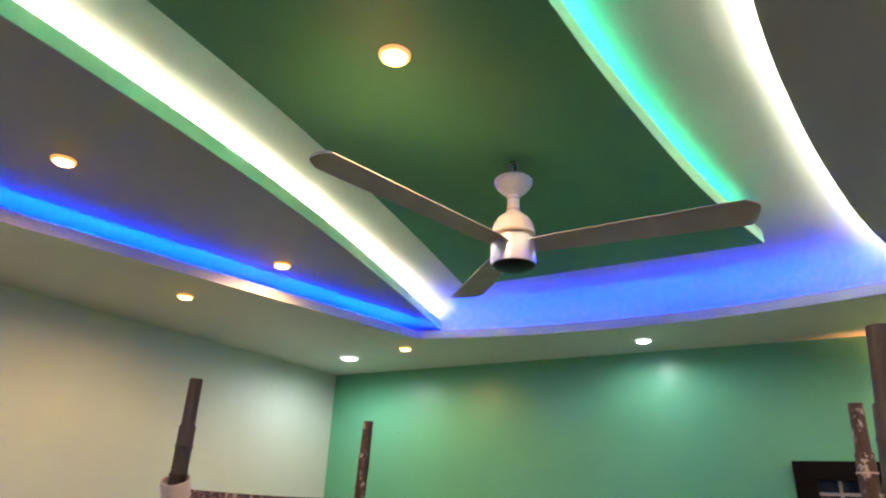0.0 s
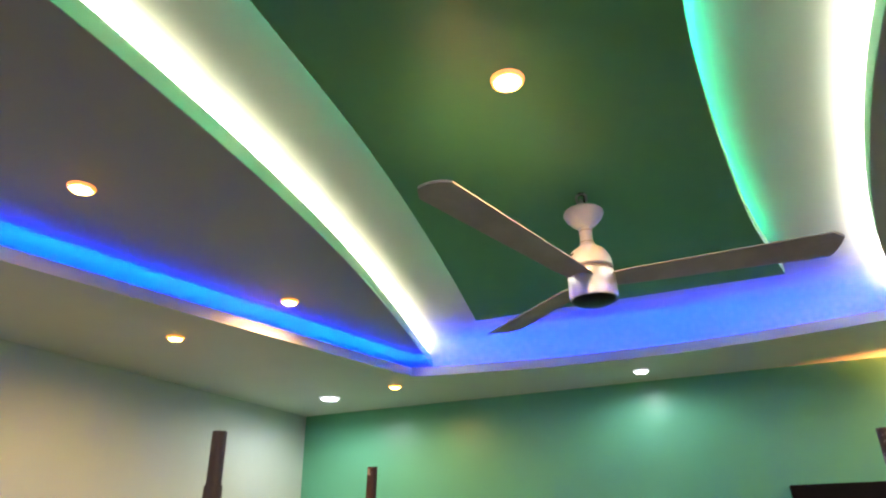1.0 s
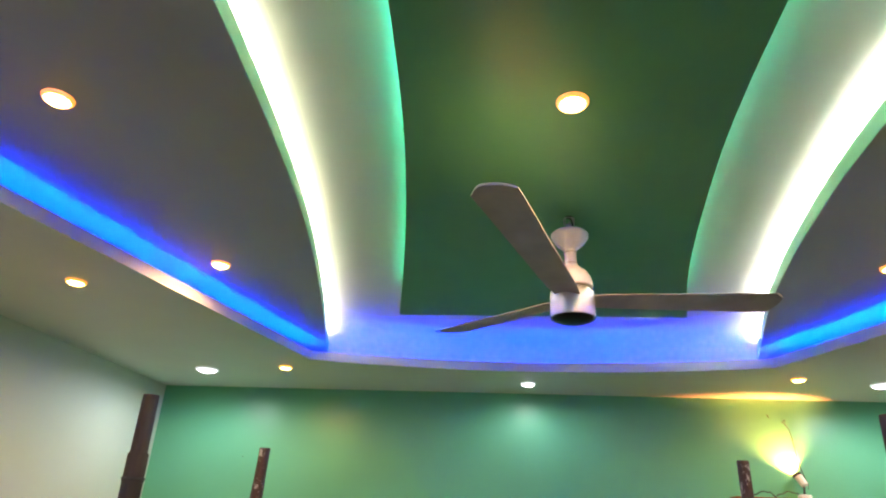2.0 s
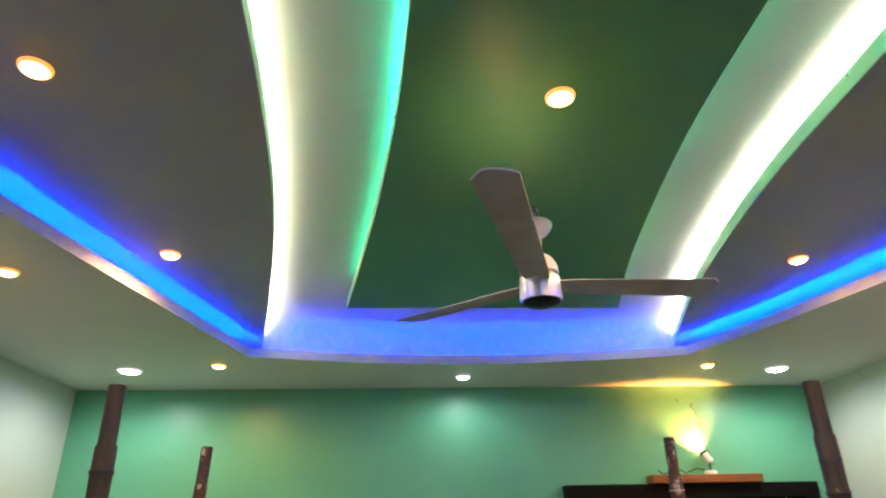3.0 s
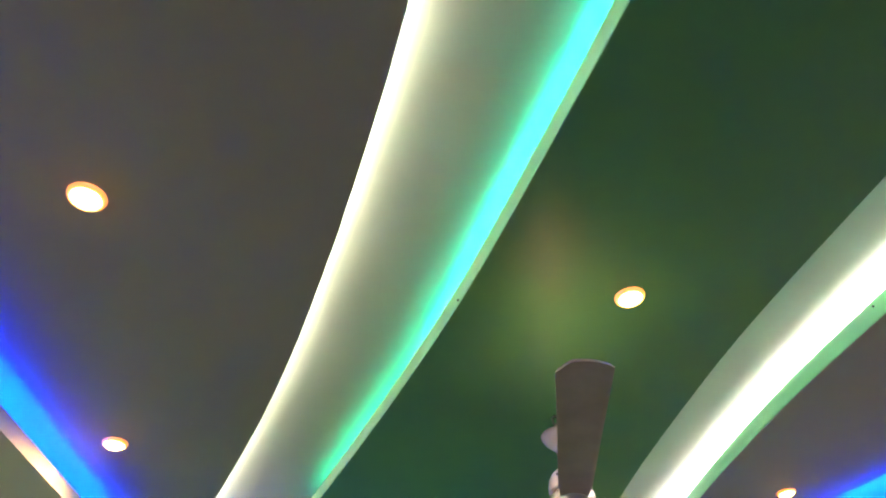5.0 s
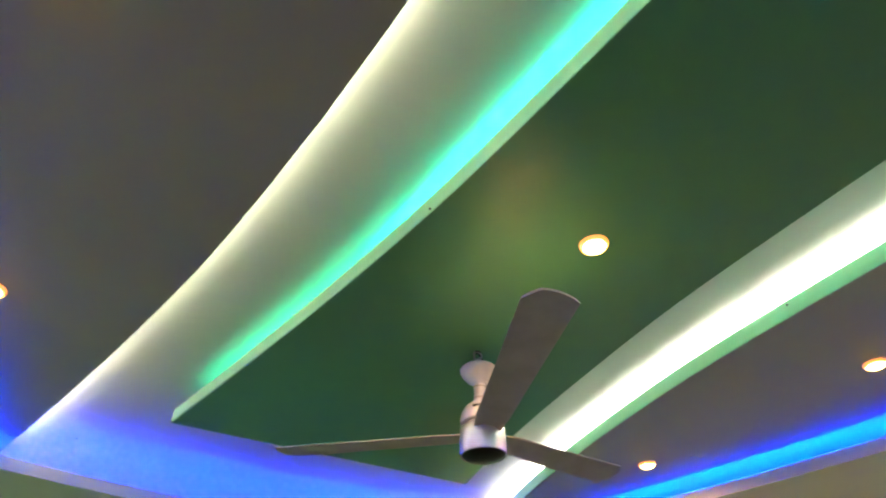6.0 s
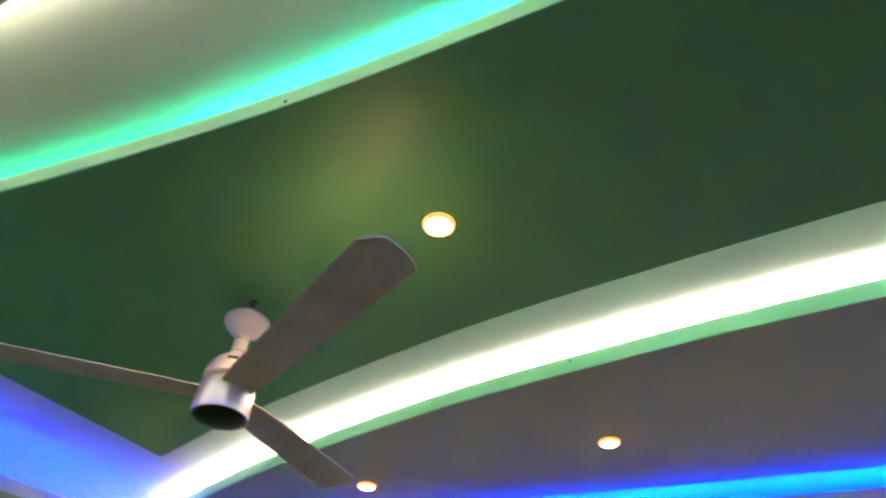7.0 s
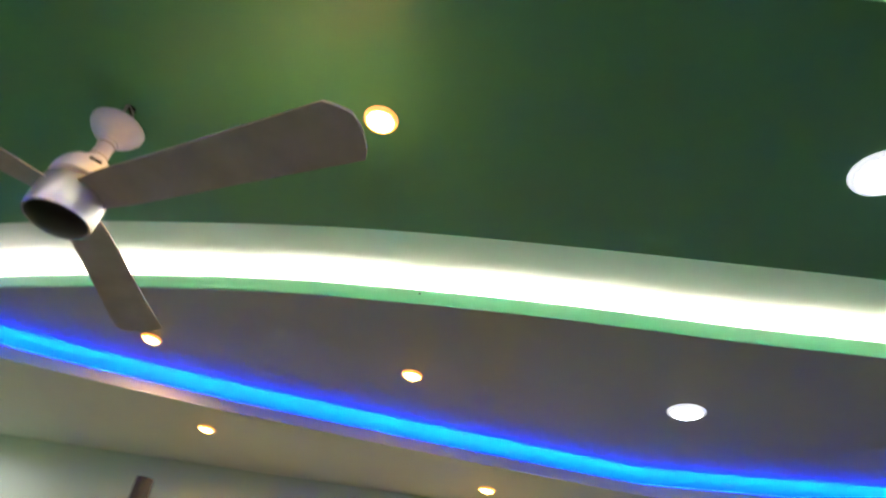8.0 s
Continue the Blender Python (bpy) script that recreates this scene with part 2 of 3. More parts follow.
def border_outline(offset=0.0):
    """The inner edge of the dropped border as a closed line, moved outward by offset."""
    pts, y0, y1 = [], 2 * Y_MID - Y_CORNER, Y_CORNER
    n = 40
    for k in range(n):
        y = y0 + (y1 - y0) * k / n
        pts.append(Vector((border_x(y, 1), y)))
    xa, xb = border_x(y1, 1), border_x(y1, -1)
    for k in range(n):
        x = xa + (xb - xa) * k / n
        pts.append(Vector((x, border_y(x, 1))))
    for k in range(n):
        y = y1 + (y0 - y1) * k / n
        pts.append(Vector((border_x(y, -1), y)))
    for k in range(n):
        x = xb + (xa - xb) * k / n
        pts.append(Vector((x, border_y(x, -1))))
    if offset:
        out, m = [], len(pts)
        for i, p in enumerate(pts):
            a = (p - pts[i - 1]).normalized()
            b = (pts[(i + 1) % m] - p).normalized()
            na, nb = Vector((a.y, -a.x)), Vector((b.y, -b.x))
            nm = (na + nb).normalized()
            out.append(p + nm * offset / max(0.5, nm.dot(na)))
        pts = out
    return pts


def wall_strip(bm, line, za, zb, closed=True):
    lo = [bm.verts.new((p.x, p.y, za)) for p in line]
    hi = [bm.verts.new((p.x, p.y, zb)) for p in line]
    n = len(line)
    for i in range(n if closed else n - 1):
        j = (i + 1) % n
        bm.faces.new((lo[i], lo[j], hi[j], hi[i]))


def band(bm, a, b, z, closed=True):
    va = [bm.verts.new((p.x, p.y, z)) for p in a]
    vb = [bm.verts.new((p.x, p.y, z)) for p in b]
    n = len(a)
    for i in range(n if closed else n - 1):
        j = (i + 1) % n
        bm.faces.new((va[i], va[j], vb[j], vb[i]))


def shell(bm, a, b, z0, z1, closed=True):
    """A solid between two lines in plan and two heights."""
    wall_strip(bm, a, z0, z1, closed)
    wall_strip(bm, b, z0, z1, closed)
    band(bm, a, b, z0, closed)
    band(bm, a, b, z1, closed)
    if not closed:
        for i in (0, -1):
            bm.faces.new([bm.verts.new((p.x, p.y, z)) for p, z in ((a[i], z0), (b[i], z0), (b[i], z1), (a[i], z1))])
    bmesh.ops.remove_doubles(bm, verts=bm.verts[:], dist=1e-5)


# ---- room shell ----
WALL_T = 0.12
WIN_X0, WIN_X1, WIN_Z0, WIN_Z1 = -0.31, 1.14, 0.95, 2.045


def structure(name, bm, mat, label, category):
    return tagged(part(name, bm, mat), label, category, kind="structure")


bm = bmesh.new()
box(bm, X_W - WALL_T, X_E + WALL_T, Y_S - WALL_T, Y_N + WALL_T, -0.1, 0.0)
structure("floor", bm, M_FLOOR, "plain dark grey tiled floor of the bedroom", "floor")
bm = bmesh.new()
box(bm, X_W - WALL_T, X_W, Y_S, Y_N, 0.0, 3.0)
structure("wall_west", bm, M_WALL, "pale painted side wall under the lit ceiling", "wall")
bm = bmesh.new()
box(bm, X_E, X_E + WALL_T, Y_S, Y_N, 0.0, 3.0)
structure("wall_east", bm, M_WALL, "pale painted side wall beside the window wall", "wall")
bm = bmesh.new()
box(bm, X_W - WALL_T, X_E + WALL_T, Y_S - WALL_T, Y_S, 0.0, 3.0)
structure("wall_south", bm, M_WALL, "pale painted wall closing the room", "wall")
bm = bmesh.new()
box(bm, X_W - WALL_T, WIN_X0, Y_N, Y_N + WALL_T, 0.0, 3.0)
box(bm, WIN_X1, X_E + WALL_T, Y_N, Y_N + WALL_T, 0.0, 3.0)
box(bm, WIN_X0, WIN_X1, Y_N, Y_N + WALL_T, WIN_Z1, 3.0)
box(bm, WIN_X0, WIN_X1, Y_N, Y_N + WALL_T, 0.0, WIN_Z0)
structure("wall_north", bm, M_GREEN, "green satin painted wall with a dark window", "wall")

# upper ceiling
bm = bmesh.new()
box(bm, X_W, X_E, Y_S, Y_N, Z_TOP, Z_TOP + 0.1)
structure("ceiling", bm, M_CEIL, "white upper gypsum ceiling lit by hidden coloured strips", "ceiling")

# dropped border
inner = border_outline()
inner_back = border_outline(SHEET)
bm = bmesh.new()
for z in (Z_SOFFIT, Z_SOFFIT + SHEET):
    va = [bm.verts.new((p.x, p.y, z)) for p in inner_back]
    vb = [bm.verts.new((x, y, z)) for x, y in ((X_E, Y_S), (X_E, Y_N), (X_W, Y_N), (X_W, Y_S))]
    edges = [bm.edges.new((va[i], va[(i + 1) % len(va)])) for i in range(len(va))]
    edges += [bm.edges.new((vb[i], vb[(i + 1) % 4])) for i in range(4)]
    bmesh.ops.triangle_fill(bm, use_beauty=True, use_dissolve=False, edges=edges)
soffit = structure("ceiling_border", bm, M_SOFFIT, "off-white dropped ceiling border round the light cove", "ceiling")
bm = bmesh.new()
shell(bm, inner, inner_back, Z_SOFFIT, Z_SOFFIT_LIP)
part("lip", bm, M_SOFFIT, soffit, "thin upright edge that hides the blue strip")
bm = bmesh.new()
for side in (-1, 1):
    ys = [2 * Y_MID - Y_CORNER - 0.1 + (2 * (Y_CORNER - Y_MID) + 0.2) * k / 60 for k in range(61)]
    shell(bm, [Vector((border_x(y, side) + side * 0.165, y)) for y in ys], [Vector((border_x(y, side) + side * 0.177, y)) for y in ys], Z_SOFFIT + SHEET + 0.0005, Z_PANEL - 0.0005, False)
for end in (-1, 1):
    rings = []
    for q in range(9):
        a = q / 8 * math.pi / 2
        off, z = 0.06 + 0.24 * math.cos(a), Z_SOFFIT + SHEET + 0.0005 + (Z_TOP - Z_SOFFIT - SHEET - 0.001) * math.sin(a)
        rings.append([bm.verts.new((x, border_y(x, end) + end * off, z)) for x in [X_MID + (k / 40 - 0.5) * 2.3 for k in range(41)]])
    for r0, r1 in zip(rings, rings[1:]):
        for k in range(40):
            bm.faces.new((r0[k], r0[k + 1], r1[k + 1], r1[k]))
part("cove_trough", bm, M_CEIL, soffit, "white inside of the light cove", True)

# side panels with curved inner edges
YS = [Y_S + (Y_N - Y_S) * k / 120 for k in range(121)]
for side, name in ((-1, "ceiling_panel_west"), (1, "ceiling_panel_east")):
    wall_x = X_W if side < 0 else X_E
    edge = [Vector((grey_x(y, side), y)) for y in YS]
    face = [Vector((grey_x(y, side) - side * 0.0015, y)) for y in YS]
    back = [Vector((grey_x(y, side) + side * SHEET, y)) for y in YS]
    far = [Vector((wall_x, y)) for y in YS]
    inset = [Vector((grey_x(y, side) + side * 0.075, y)) for y in YS]
    inset2 = [Vector((grey_x(y, side) + side * 0.087, y)) for y in YS]
    ledge = [Vector((grey_x(y, side) + side * 0.0125, y)) for y in YS]
    bm = bmesh.new()
    shell(bm, edge, far, Z_PANEL, Z_PANEL + SHEET, False)
    panel = structure(name, bm, M_GREY, "matt grey ceiling panel with a curved edge", "ceiling panel")
    bm = bmesh.new()
    shell(bm, face, edge, Z_PANEL + 0.0015, Z_PANEL + SHEET + 0.001, False)
    shell(bm, face, back, Z_PANEL + SHEET + 0.001, Z_PANEL_LIP, False)
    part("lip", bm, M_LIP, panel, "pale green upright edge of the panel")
    bm = bmesh.new()
    shell(bm, inset, inset2, Z_PANEL + SHEET + 0.0005, Z_TOP - 0.0005, False)
    shell(bm, ledge, inset, Z_PANEL + SHEET + 0.0003, Z_PANEL + SHEET + 0.002, False)
    part("cove_trough", bm, M_CEIL, panel, "white inside of the light cove")

# green middle panel
y_end0, y_end1 = 2 * Y_MID - Y_GREEN_END, Y_GREEN_END
YG = [y_end0 + (y_end1 - y_end0) * k / 90 for k in range(91)]
left = [Vector((green_x(y, -1), y)) for y in YG]
right = [Vector((green_x(y, 1), y)) for y in YG]
bm = bmesh.new()
shell(bm, left, right, Z_PANEL, Z_PANEL + SHEET, False)
green_panel = structure("ceiling_panel_middle", bm, M_DEEP_GREEN, "dark green painted middle ceiling panel with curved sides", "ceiling panel")
for side in (-1, 1):
    bm = bmesh.new()
    face = [Vector((green_x(y, side) + side * 0.0015, y)) for y in YG]
    shell(bm, face, [Vector((green_x(y, side), y)) for y in YG], Z_PANEL + 0.0015, Z_PANEL + SHEET + 0.001, False)
    shell(bm, face, [Vector((green_x(y, side) - side * SHEET, y)) for y in YG], Z_PANEL + SHEET + 0.001, Z_PANEL_LIP, False)
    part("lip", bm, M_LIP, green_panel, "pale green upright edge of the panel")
bm = bmesh.new()
shell(bm, [Vector((green_x(y, -1) + 0.09, y)) for y in YG[5:-5]], [Vector((green_x(y, 1) - 0.09, y)) for y in YG[5:-5]], Z_PANEL + SHEET + 0.0005, Z_TOP - 0.0005, False)
for side in (-1, 1):
    shell(bm, [Vector((green_x(y, side) - side * 0.0125, y)) for y in YG[5:-5]], [Vector((green_x(y, side) - side * 0.0895, y)) for y in YG[5:-5]],
          Z_PANEL + SHEET + 0.0003, Z_PANEL + SHEET + 0.002, False)
part("cove_trough", bm, M_CEIL, green_panel, "white inside of the light cove")
for end in (y_end0, y_end1):
    s = 1 if end > 0 else -1
    bm = bmesh.new()
    box(bm, green_x(end, -1) + SHEET, green_x(end, 1) - SHEET, min(end, end - s * SHEET), max(end, end - s * SHEET), Z_PANEL + SHEET, Z_PANEL_LIP)
    part("end_lip", bm, M_DEEP_GREEN, green_panel)


# ---- hidden light strips ----
def offset_line(curve, side, sign, d, ys):
    return [Vector((curve(y, side) + sign * side * d, y)) for y in ys]


def ribbon(bm, a, b, z0, z1, closed):
    """A solid between two lines in plan whose top and bottom heights vary along the line."""
    rows = [[bm.verts.new((p.x, p.y, z)) for p, z in ((p, lo), (q, lo), (q, hi), (p, hi))] for p, q, lo, hi in zip(a, b, z0, z1)]
    n = len(rows)
    for i in range(n if closed else n - 1):
        u, v = rows[i], rows[(i + 1) % n]
        for k in range(4):
            bm.faces.new((u[k], u[(k + 1) % 4], v[(k + 1) % 4], v[k]))
    if not closed:
        bm.faces.new(rows[0])
        bm.faces.new(rows[-1][::-1])


def strip(a, b, z0, tops, mat, label, closed, spill=None, lit=None):
    """A light strip on top of a thin aluminium batten behind the lip; spill: far line and material of an added glowing
    band for scattered light.
    """
    holder = empty("led_strip", pose(a[0].x, a[0].y, z0))
    back = Matrix.Translation((-a[0].x, -a[0].y, -z0))
    bm = bmesh.new()
    ribbon(bm, a, b, [z0] * len(a), tops, closed)
    bm.transform(back)
    part("batten", bm, M_ALU, holder)
    bm = bmesh.new()
    on = [k for k in range(len(a)) if lit is None or lit[k]]
    ribbon(bm, [a[k] + (b[k] - a[k]) * 0.06 for k in on], [b[k] + (a[k] - b[k]) * 0.06 for k in on], [tops[k] + 0.0003 for k in on], [tops[k] + 0.002 for k in on], closed)
    bm.transform(back)
    part("diodes", bm, mat, holder, "glowing strip")
    # added glowing band, stands in for strip light scattered inside the cove
    if spill:
        far, far_mat = spill
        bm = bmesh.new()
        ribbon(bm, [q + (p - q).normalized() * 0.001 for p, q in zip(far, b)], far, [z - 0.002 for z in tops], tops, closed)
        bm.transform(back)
        part("spill", bm, far_mat, holder, "added glowing band that imitates scattered cove light")
    tagged(holder, label, "light strip", "hidden ceiling light strips")


line_in, line_out = border_outline(0.0195), border_outline(0.0265)
line_far = border_outline(0.095)
for run in range(4):
    ks = [(40 * run + k) % 160 for k in range(41)]
    strip([line_in[k] for k in ks], [line_out[k] for k in ks], Z_SOFFIT + SHEET + 0.0005, [Z_SOFFIT_LIP - BLUE_DEEP] * 41, M_STRIP_B[run],
          "blue led strip lying on the long side of the ceiling border" if run % 2 == 0 else "blue led strip lying on the curved end of the ceiling border", False,
          ([line_far[k] for k in ks], M_SPILL_B))
WHITE_WIDE = {-1: 0.036, 1: 0.064}     # the strip of the west panel lies closer to its lip


def cyan_sink(y):
    """The cyan strips lie high in the middle of the room and sink behind the lip towards its ends."""
    u = min(1.0, max(0.0, (along(y) - 1.12) / 0.45))
    return u * u * (3 - 2 * u)


def white_rise(y):
    """The white strips are laid higher behind the lip near their ends."""
    u = min(1.0, max(0.0, (along(y) - 1.85) / 0.7))
    return 0.0155 * u * u * (3 - 2 * u)


for side in (-1, 1):
    ys = YS[10:-10]
    strip(offset_line(grey_x, side, 1, 0.0135, ys), offset_line(grey_x, side, 1, WHITE_WIDE[side], ys), Z_PANEL + SHEET + 0.0025, [Z_PANEL_LIP - WHITE_DEEP + white_rise(y) for y in ys], M_STRIP_W,
          "warm white led strip on the grey panel", False, (offset_line(grey_x, side, 1, 0.0735, ys), M_SPILL_W))
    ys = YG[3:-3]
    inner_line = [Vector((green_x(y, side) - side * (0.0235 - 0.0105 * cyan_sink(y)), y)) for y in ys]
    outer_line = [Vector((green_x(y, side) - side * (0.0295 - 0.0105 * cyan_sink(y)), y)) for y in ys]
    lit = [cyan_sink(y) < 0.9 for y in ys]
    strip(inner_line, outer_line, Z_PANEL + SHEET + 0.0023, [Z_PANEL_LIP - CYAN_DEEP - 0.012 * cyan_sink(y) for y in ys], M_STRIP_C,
          "cyan green led strip on the green panel", False, (offset_line(green_x, side, -1, 0.072, ys), M_SPILL_C[side]), lit)


# ---- recessed downlights ----
def downlight(radius, lens_mat, rim_mat, label):
    d = empty("downlight")
    bm = bmesh.new()
    r = radius
    lathe(bm, [(r * 1.02, -0.001), (r * 1.04, -0.008), (r * 1.16, -0.008), (r * 1.28, -0.004), (r * 1.31, 0.0)], 36)
    part("trim_ring", bm, rim_mat, d, "trim rim whose added glow stands in for the lens halo", True)
    bm = bmesh.new()
    lathe(bm, [(0, -0.0145), (r * 0.45, -0.014), (r * 0.8, -0.0125), (r * 0.97, -0.0085), (r * 1.02, -0.0015)], 36)
    part("lens", bm, lens_mat, d, "glowing round lens", True)
    return tagged(d, label, "downlight", "recessed ceiling downlights")


warm_light = downlight(0.0265, M_WARM, M_RIM_WARM, "small round recessed downlight glowing warm yellow")
cool_small = downlight(0.030, M_COOL, M_RIM_COOL, "small round recessed downlight glowing cool white")
cool_big = downlight(0.046, M_COOL, M_RIM_COOL, "wide round recessed downlight glowing cool white")


def spot(at, colour, power, angle, target=None, radius=0.018):
    l = bpy.data.lights.new("spot", "SPOT")
    l.color, l.energy, l.spot_size, l.spot_blend, l.shadow_soft_size = colour, power, radians(angle), 0.62, radius
    o = new("spot", l)
    o.matrix_basis = look(at, target or (at[0], at[1] + 0.0001, at[2] - 1))
    return o


used = set()


def place_light(proto, x, y, z, gain=1.0):
    m = pose(x, y, z)
    if proto.name in used:
        copy_thing(proto, m)
    else:
        used.add(proto.name)
        proto.matrix_basis = m
    warm = proto is warm_light
    power = SPOT_WARM if warm else (SPOT_SMALL if proto is cool_small else SPOT_COOL)
    spot((x, y, z - 0.036), C_WARM if warm else C_COOL, power * gain, 178)


for x, y in ((-0.832, 1.135),):
    place_light(warm_light, x, y, Z_PANEL, 3.2)
for x, y in ((-1.975, 1.07), (-2.017, 2.025), (0.293, 1.12), (0.274, 2.05)):
    place_light(warm_light, x, y, Z_PANEL)
for x, y, gain in ((-2.49, 1.935, 1.05), (-2.143, 3.16, 1.5), (0.419, 3.205, 1.0), (0.82, 1.98, 1.0), (1.09, 0.81, 1.0), (-2.76, 0.81, 1.0)):
    place_light(warm_light, x, y, Z_SOFFIT, gain)
for x, y in ((-0.878, 3.435),):
    place_light(cool_small, x, y, Z_SOFFIT)
for x, y, z in ((-2.62, 3.255, Z_SOFFIT), (0.852, 3.293, Z_SOFFIT), (0.305, 0.202, Z_PANEL), (-0.817, 0.178, Z_PANEL), (-1.98, 0.16, Z_PANEL)):
    place_light(cool_big, x, y, z)


# ---- ceiling fan ----
FAN_X, FAN_Y = -0.797, 1.674


def ceiling_fan():
    f = empty("ceiling_fan", pose(FAN_X, FAN_Y, 2.43))
    # heights below are above the bottom of the motor
    bm = bmesh.new()
    lathe(bm, [(0, 0.250), (0.030, 0.2515), (0.047, 0.254), (0.053, 0.248), (0.0530, 0.241), (0.047, 0.229), (0.036, 0.216), (0.026, 0.208), (0.0215, 0.204), (0.0205, 0.201), (0, 0.201)])
    part("canopy", bm, M_FAN_WHITE, f, "white cup-shaped canopy", True)
    bm = bmesh.new()
    lathe(bm, [(0, 0.203), (0.0175, 0.203), (0.0165, 0.180), (0.0175, 0.160), (0.021, 0.149), (0, 0.146)])
    part("downrod", bm, M_FAN_WHITE, f, "", True)
    bm = bmesh.new()
    lathe(bm, [(0, 0.150), (0.021, 0.149), (0.028, 0.144), (0.043, 0.132), (0.053, 0.116), (0.0575, 0.100), (0.058, 0.086), (0.055, 0.083), (0, 0.083)])
    part("motor_housing", bm, M_FAN_WHITE, f, "white domed motor housing", True)
    bm = bmesh.new()
    lathe(bm, [(0, 0.0835), (0.049, 0.0835), (0.047, 0.076), (0.030, 0.072), (0, 0.072)])
    part("bearing_ring", bm, M_GASKET, f, "beige ring", True)
    bm = bmesh.new()
    lathe(bm, [(0.030, 0.0745), (0.056, 0.0740), (0.0605, 0.070), (0.0615, 0.064), (0.0615, 0.004), (0.0600, -0.002), (0.0575, -0.002), (0.0575, 0.060)])
    part("chrome_band", bm, M_CHROME, f, "polished chrome band", True)
    bm = bmesh.new()
    lathe(bm, [(0.0575, 0.004), (0.055, -0.003), (0.045, -0.009), (0.025, -0.013), (0, -0.014)])
    part("bottom_cap", bm, M_BLACK, f, "glossy black bottom cap", True)
    for rr, zz in ((0.0180, 0.192), (0.0190, 0.158)):
        bm = bmesh.new()
        lathe(bm, [(rr - 0.003, zz - 0.0012), (rr, zz - 0.0012), (rr + 0.0005, zz), (rr, zz + 0.0012), (rr - 0.003, zz + 0.0012)], 32)
        part("seam_ring", bm, M_GASKET, f, "fine seam round the neck", True)
    # black ring put in for the shade of the gap above the band
    bm = bmesh.new()
    lathe(bm, [(0.044, 0.0745), (0.0500, 0.0747), (0.0503, 0.0765), (0.0495, 0.0785), (0.044, 0.0787)], 40)
    part("shadow_gap", bm, M_BLACK, f, "black ring painted as the shade in the gap above the chrome band", True)
    bm = bmesh.new()
    box(bm, -0.0012, 0.0012, -0.011, 0.011, -0.0035, 0.0035, 0.0005)
    bm.transform(pose(0, 0, 0, 0, 0, -138) @ pose(0.0525, 0, 0.117, 0, -28, 0))
    part("name_bar", bm, M_BLACK, f, "small dark printed bar")
    # hook and shackle
    bm = bmesh.new()
    tube(bm, [(0.0, 0, 0.250), (0.0, 0, 0.282)], 0.009, 10)
    tube(bm, [(-0.012, 0, 0.281), (-0.013, 0, 0.300), (-0.006, 0, 0.309), (0.006, 0, 0.309), (0.013, 0, 0.300), (0.012, 0, 0.281)], 0.0035, 8)
    part("shackle", bm, M_STEEL, f, "dark steel hanging shackle", True)
    bm = bmesh.new()
    tube(bm, [(0, -0.016, 0.281), (0, 0.016, 0.281)], 0.0035, 8)
    part("bolt", bm, M_STEEL, f, "", True)
    bm = bmesh.new()
    tube(bm, [(0.004, -0.008, 0.252), (0.009, -0.010, 0.280), (0.006, 0.005, 0.307)], 0.0025, 6)
    part("wire", bm, M_BLACK, f, "", True)
    bm = bmesh.new()
    lathe(bm, [(0.0, 0.3065), (0.006, 0.3065), (0.009, 0.3055), (0.010, 0.307)], 20)
    part("ceiling_hole", bm, M_BLACK, f, "", True)
    for k, ang in enumerate((-110.3, 11.6, 131.0)):
        bm = bmesh.new()
        n, m = 26, 14
        root, tip = 0.048, 0.602
        rows = []
        for i in range(n + 1):
            u = i / n
            w = 0.083 + 0.033 * u ** 1.2
            if u < 0.12:
                w *= 0.85 + 0.15 * (u / 0.12)
            twist = radians(7 + 1.5 * u)
            row_t, row_b = [], []
            for j in range(m + 1):
                v = j / m - 0.5
                # slightly bowed end with one corner clipped
                end = tip - 0.012 * (2 * v) ** 2 - 0.10 * max(0.0, -v - 0.24) - 0.03 * max(0.0, v - 0.38)
                c = v * w
                z = 0.052 + 0.036 * u - c * math.sin(twist) + 0.010 * (0.25 - v * v) * 2
                edge = 1.0 if abs(v) < 0.49 else 0.35
                rr, y = root + (end - root) * u, c * math.cos(twist)
                row_t.append(bm.verts.new((rr, y, z + 0.0028 * edge)))
                row_b.append(bm.verts.new((rr, y, z - 0.0028 * edge)))
            rows.append((row_t, row_b))
        for (t0, b0), (t1, b1) in zip(rows, rows[1:]):
            for j in range(m):
                bm.faces.new((t0[j], t0[j + 1], t1[j + 1], t1[j]))
                bm.faces.new((b0[j], b1[j], b1[j + 1], b0[j + 1]))
            bm.faces.new((t0[0], t1[0], b1[0], b0[0]))
            bm.faces.new((t0[m], b0[m], b1[m], t1[m]))
        for t, b in (rows[0], rows[-1]):
            for j in range(m):
                bm.faces.new((t[j], b[j], b[j + 1], t[j + 1]))
        blade = part("blade", bm, M_BLADE, f, "off-white enamelled metal blade", True, pose(0, 0, 0, 0, 0, ang))
        for sx, sy in ((0.092, 0.014), (0.118, -0.016), (0.128, 0.018)):
            bm = bmesh.new()
            lathe(bm, [(0, -0.0022), (0.0025, -0.002), (0.0042, -0.0006), (0.0044, 0.002), (0, 0.002)], 12)
            part("screw", bm, M_STEEL, blade, "dark screw head", True, pose(sx, sy, 0.0555 + 0.063 * (sx - 0.048) - 0.122 * sy, -7, 0, 0))
    return tagged(f, "white three-blade ceiling fan with chrome motor band, at rest", "ceiling fan")


ceiling_fan()


